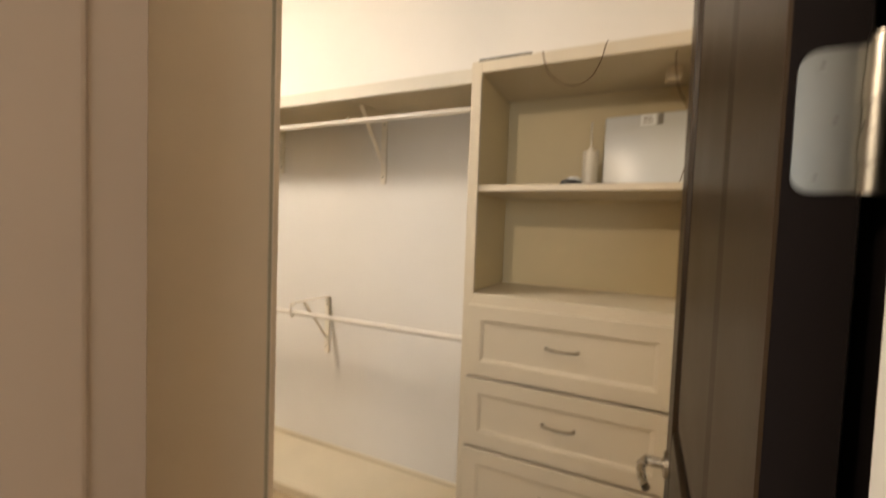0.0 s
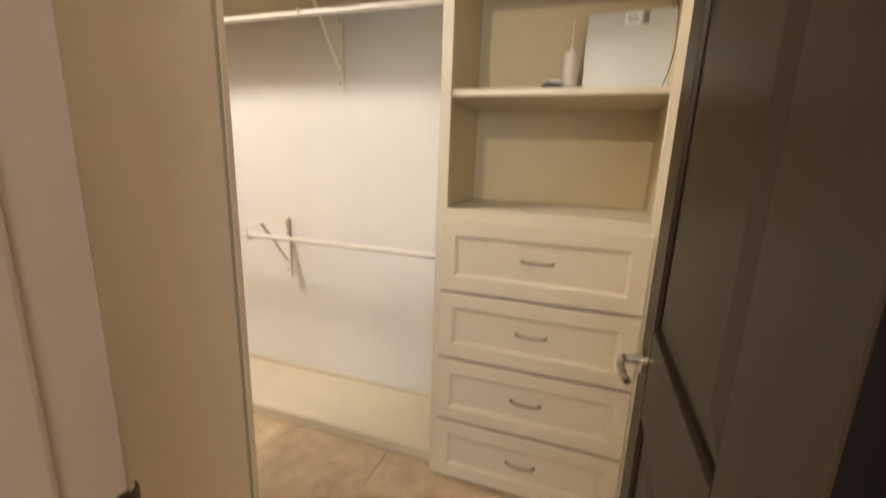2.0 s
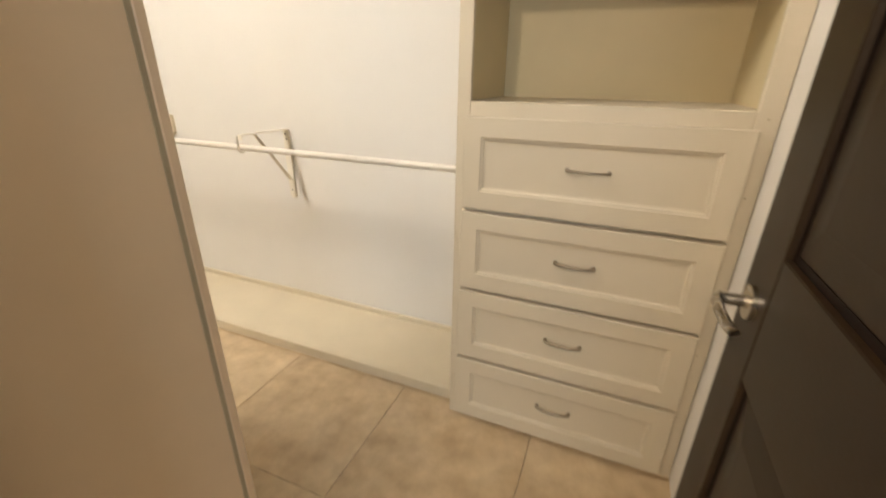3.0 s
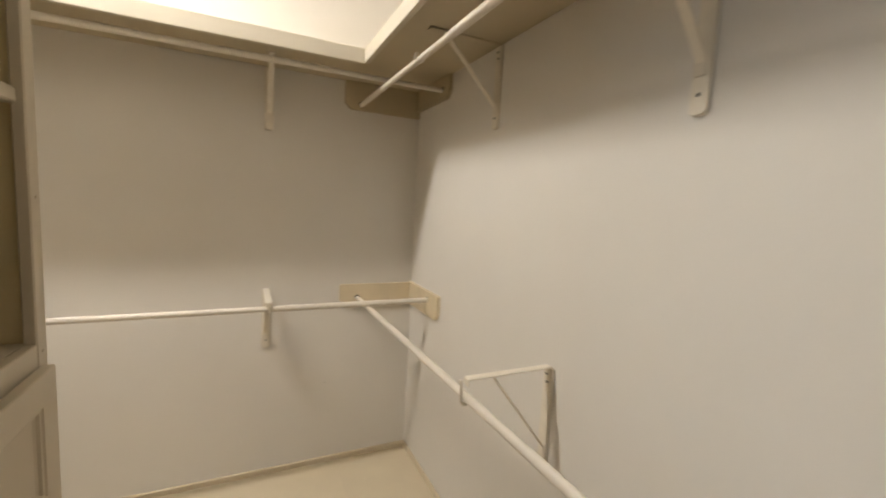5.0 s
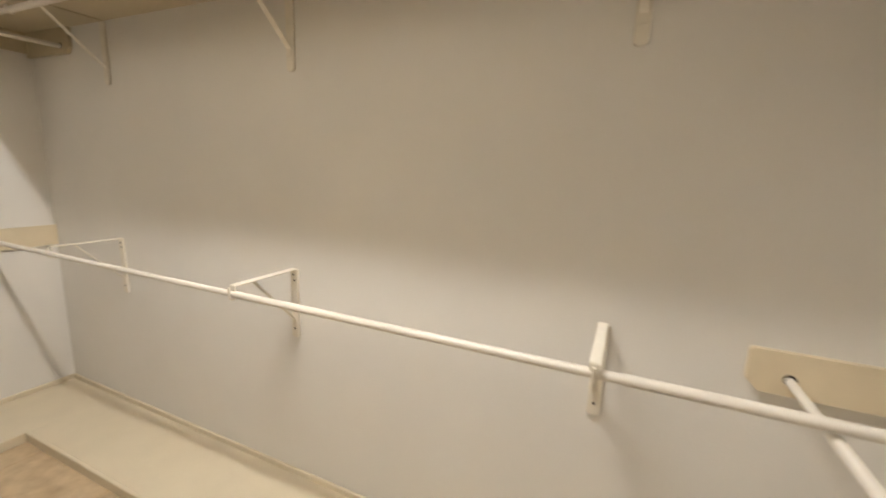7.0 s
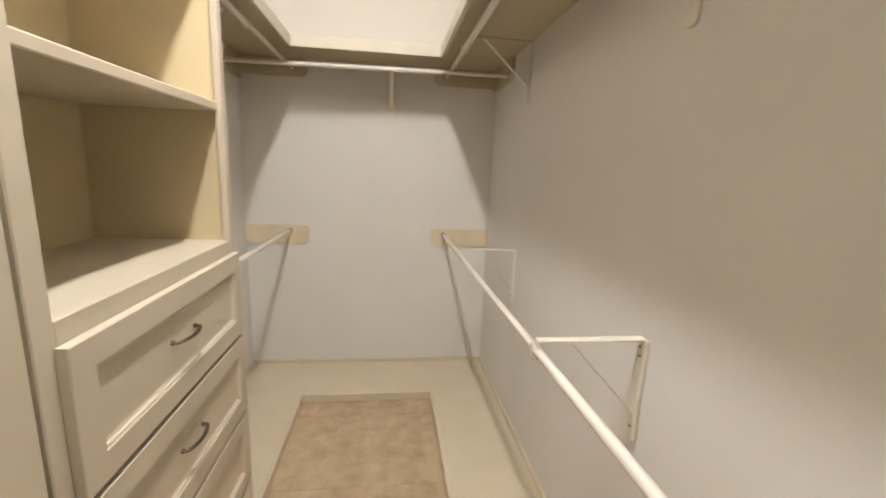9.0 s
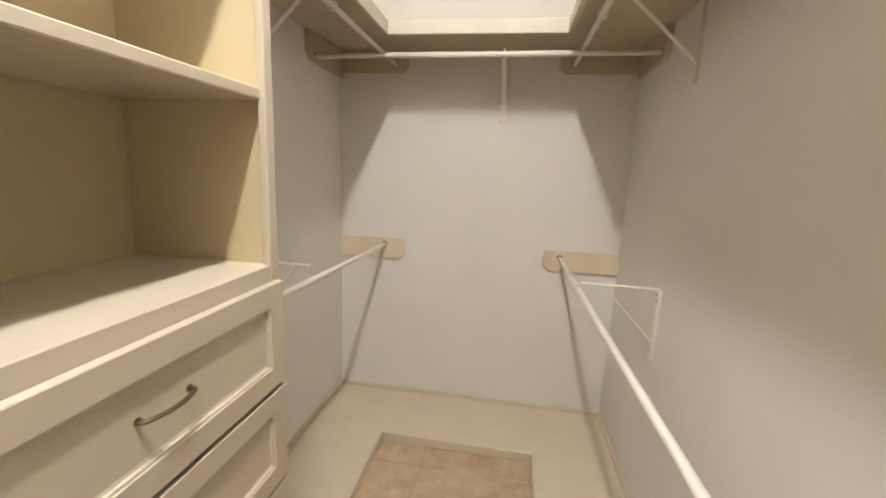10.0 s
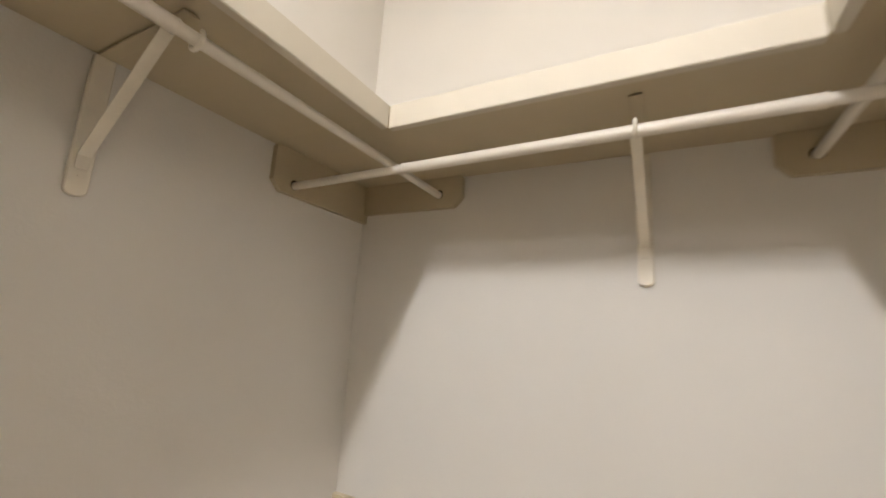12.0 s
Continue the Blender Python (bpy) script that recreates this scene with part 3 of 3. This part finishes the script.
for x in (-0.757, -1.947, -3.118):
    bracket(pose(x, 0, 2.072), 0.29, 0.335, 0.058, UP, M_BRACKET)
for x in (-0.764, -1.958, -3.15):
    bracket(pose(x, 0, 1.022), 0.302, 0.30, 0.036, LO)
for y, h in ((-0.81, 0.306), (-1.6, 0.387)):
    bracket(pose(0, y, 2.072, 0, 0, -90), h, 0.322, 0.105, UP)
bracket(pose(0, -1.218, 1.003, 0, 0, -90), 0.355, 0.295, 0.06, LO)
bracket(pose(E2, -0.686, 2.072, 0, 0, 90), 0.356, 0.345, 0.09, UP, M_BRACKET, True)
bracket(pose(-2.988, BW, 2.072, 0, 0, 180), 0.29, 0.325, 0.06, UP, M_BRACKET)
bracket(pose(-3.018, BW, 1.035, 0, 0, 180), 0.27, 0.20, 0.036, LO)


# ---- things on the tower opposite the door ----
def wire(name, pts, r, mat, label, category):
    cu = []
    P = [Vector(p) for p in pts]
    P = [P[0]] + P + [P[-1]]
    for i in range(1, len(P) - 2):
        for k in range(8):
            u = k / 8
            cu.append(0.5 * (2 * P[i] + (P[i + 1] - P[i - 1]) * u + (2 * P[i - 1] - 5 * P[i] + 4 * P[i + 1] - P[i + 2]) * u * u + (3 * P[i] - P[i - 1] - 3 * P[i + 1] + P[i + 2]) * u ** 3))
    cu.append(P[-1])
    return tagged(part(name, tube(cu, r, 8), mat), label, category)


SZ = 1.619


def things_on_tower():
    bx = tagged(empty("router_box", pose(-0.16, -2.94, SZ + 0.0012, 0, 1.8, -5.0)), "flat white device casing leaning in the open shelf", "device")
    part("casing", box(0, 0.035, -0.155, 0.155, 0.0, 0.31, 0.006, 2), M_BOX, bx)
    part("label", box(-0.0015, 0.0, -0.035, 0.02, 0.262, 0.306), M_WHITE, bx, "small white printed label")
    for k in range(3):
        part("print_line", box(-0.0022, -0.0015, -0.028 + 0.004 * k, 0.012, 0.272 + 0.01 * k, 0.276 + 0.01 * k), M_GREY, bx)
    part("port", box(-0.003, 0.0, -0.062, -0.042, 0.262, 0.306, 0.001), M_GREY, bx)
    bo = tagged(empty("plastic_bottle", pose(-0.2, -2.742, SZ)), "small cloudy plastic bottle on the shelf", "bottle")
    part("body", tube([(0, 0, 0), (0, 0, 0.006), (0, 0, 0.15), (0, 0, 0.16)], 0.031, 20), M_CLEAR, bo)
    part("neck", tube([(0, 0, 0.16), (0, 0, 0.175)], 0.011, 16), M_CLEAR, bo)
    part("straw", tube([(0, 0, 0.175), (0.01, 0.002, 0.28)], 0.0035, 10), M_CLEAR, bo)
    mo = tagged(empty("computer_mouse", pose(-0.395, -2.70, SZ, 0, 0, 25)), "small dark and silver computer mouse on the shelf edge", "mouse")
    bm = bmesh.new()
    bmesh.ops.create_uvsphere(bm, u_segments=18, v_segments=10, radius=1, matrix=Matrix.Translation((0, 0, 0.008)) @ Matrix.Diagonal((0.027, 0.042, 0.02, 1)))
    for v in bm.verts:
        v.co.z = max(v.co.z, 0.001)
    part("shell", bm, M_BLACK, mo, "", True)
    bm = bmesh.new()
    bmesh.ops.create_uvsphere(bm, u_segments=18, v_segments=10, radius=1, matrix=Matrix.Translation((0, -0.006, 0.0115)) @ Matrix.Diagonal((0.0225, 0.035, 0.0225, 1)))
    part("cover", bm, M_BOX, mo, "silver cover", True)
    wire("mouse_cable", [(-0.42, -2.62, SZ + 0.003), (-0.4, -2.66, SZ + 0.003), (-0.43, -2.745, SZ + 0.003), (-0.42, -2.83, SZ + 0.003), (-0.4, -2.92, SZ + 0.003), (-0.38, -3.02, SZ + 0.003)], 0.0022, M_BLACK, "thin dark cable lying on the shelf", "cable")
    wire("hanging_wire", [(-0.2, -2.57, 2.099), (-0.44, -2.585, 2.101), (-0.470, -2.59, 2.085), (-0.470, -2.61, 2.02), (-0.472, -2.66, 1.975), (-0.472, -2.712, 1.962), (-0.472, -2.76, 1.985), (-0.470, -2.79, 2.04), (-0.470, -2.803, 2.09), (-0.44, -2.81, 2.101), (-0.2, -2.83, 2.099)], 0.0019, M_WIRE, "thin brown wire looped over the tower top", "wire")
    wire("hanging_wire", [(-0.40, -3.02, 2.065), (-0.40, -3.022, 2.0), (-0.36, -3.04, 1.94), (-0.3, -3.075, 1.88), (-0.25, -3.085, 1.75), (-0.25, -3.06, 1.63)], 0.0019, M_WIRE, "thin brown wire hanging inside the open shelf", "wire")
    tagged(part("black_tablet", box(-0.46, -0.28, -2.545, -2.335, 2.101, 2.109, 0.002), M_BLACK), "thin flat black tablet lying on the tower", "tablet")
    tagged(part("adapter_block", box(-0.25, -0.2, -3.05, -3.0, 2.02, 2.07, 0.004), M_CREAM), "small cream wall adapter under the tower top", "adapter")


things_on_tower()


# ---- folded cloth on the tower beside the doorway ----
def cloth_bundle():
    c = tagged(empty("folded_cloth", pose(-1.45, -2.0, 2.10)), "rumpled beige cloth bundle lying on the tower top", "cloth")
    outline = [(-0.25, -0.012), (0.02, -0.014), (0.085, 0.013), (0.135, 0.034), (0.180, 0.0505), (0.179, 0.0535), (0.150, 0.062), (0.103, 0.076), (0.100, 0.12), (0.05, 0.168), (-0.1, 0.19), (-0.25, 0.16)]
    pts = []
    for (x0, z0), (x1, z1) in zip(outline, outline[1:] + outline[:1]):
        k = max(1, round(math.hypot(x1 - x0, z1 - z0) / 0.014))
        pts += [(x0 + (x1 - x0) * i / k, z0 + (z1 - z0) * i / k) for i in range(k)]
    bm = bmesh.new()
    rings = []
    for y, grow in ((-0.088, 0.93), (-0.086, 0.98), (-0.082, 1.0), (-0.076, 1.0), (-0.070, 0.99), (-0.056, 1.0), (-0.03, 0.99), (0.0, 0.96), (0.03, 0.9), (0.05, 0.7)):
        ring = []
        for x, z in pts:
            q = Vector((0.0 + x * (grow if x > 0.05 and grow < 0.9 else 1), y, 0.055 + (z - 0.055) * grow))
            q += 0.003 * noise.noise_vector(q * 22) + Vector((0, 0.006 * math.sin(x * 60 + z * 30), 0))
            if y > -0.06:
                q.x = min(q.x, 0.005)
                q.z = max(q.z, 0.002)
            ring.append(bm.verts.new(q))
        rings.append(ring)
    n = len(pts)
    for a, b in zip(rings, rings[1:]):
        for j in range(n):
            bm.faces.new((a[j], a[(j + 1) % n], b[(j + 1) % n], b[j]))
    ends = [bm.faces.new(rings[0]), bm.faces.new(list(reversed(rings[-1])))]
    bmesh.ops.triangulate(bm, faces=ends)
    bmesh.ops.recalc_face_normals(bm, faces=bm.faces)
    part("roll", bm, M_CLOTH, c, "", True)
    bm = bmesh.new()
    bmesh.ops.create_uvsphere(bm, u_segments=28, v_segments=16, radius=1)
    for v in bm.verts:
        p = Vector([math.copysign(abs(k) ** 0.6, k) for k in v.co])
        v.co = Vector((0.092 + 0.09 * p.x, -0.056 + 0.042 * p.y, 0.135 + 0.038 * p.z))
        v.co += 0.007 * noise.noise_vector(v.co * 20)
    part("inner_fold", bm, M_CLOTH2, c, "brown inner fold", True)


cloth_bundle()


# ---- tiled floor ----
def tiled_floor():
    fl = structure("floor", box(OX0 - 0.1, 0.12, OY0 - 0.1, 0.12, -0.06, -0.005), M_GROUT, "beige travertine-look tiles with fine grout joints", "floor")
    S, G = 0.5633, 0.0022
    me = mesh_of("tile", box(-S / 2 + G / 2, S / 2 - G / 2, -S / 2 + G / 2, S / 2 - G / 2, -0.008, 0.0, 0.0015), M_TILE)
    for i in range(-8, 2):
        for j in range(-5, 5):
            x, y = -0.98 + (i + 0.5) * S, -2.645 + (j + 0.5) * S
            if OX0 - 0.2 < x < 0.3 and OY0 - 0.2 < y < 0.3:
                ob = new("tile", me)
                ob.parent = fl
                ob.location = (x, y, 0)


tiled_floor()
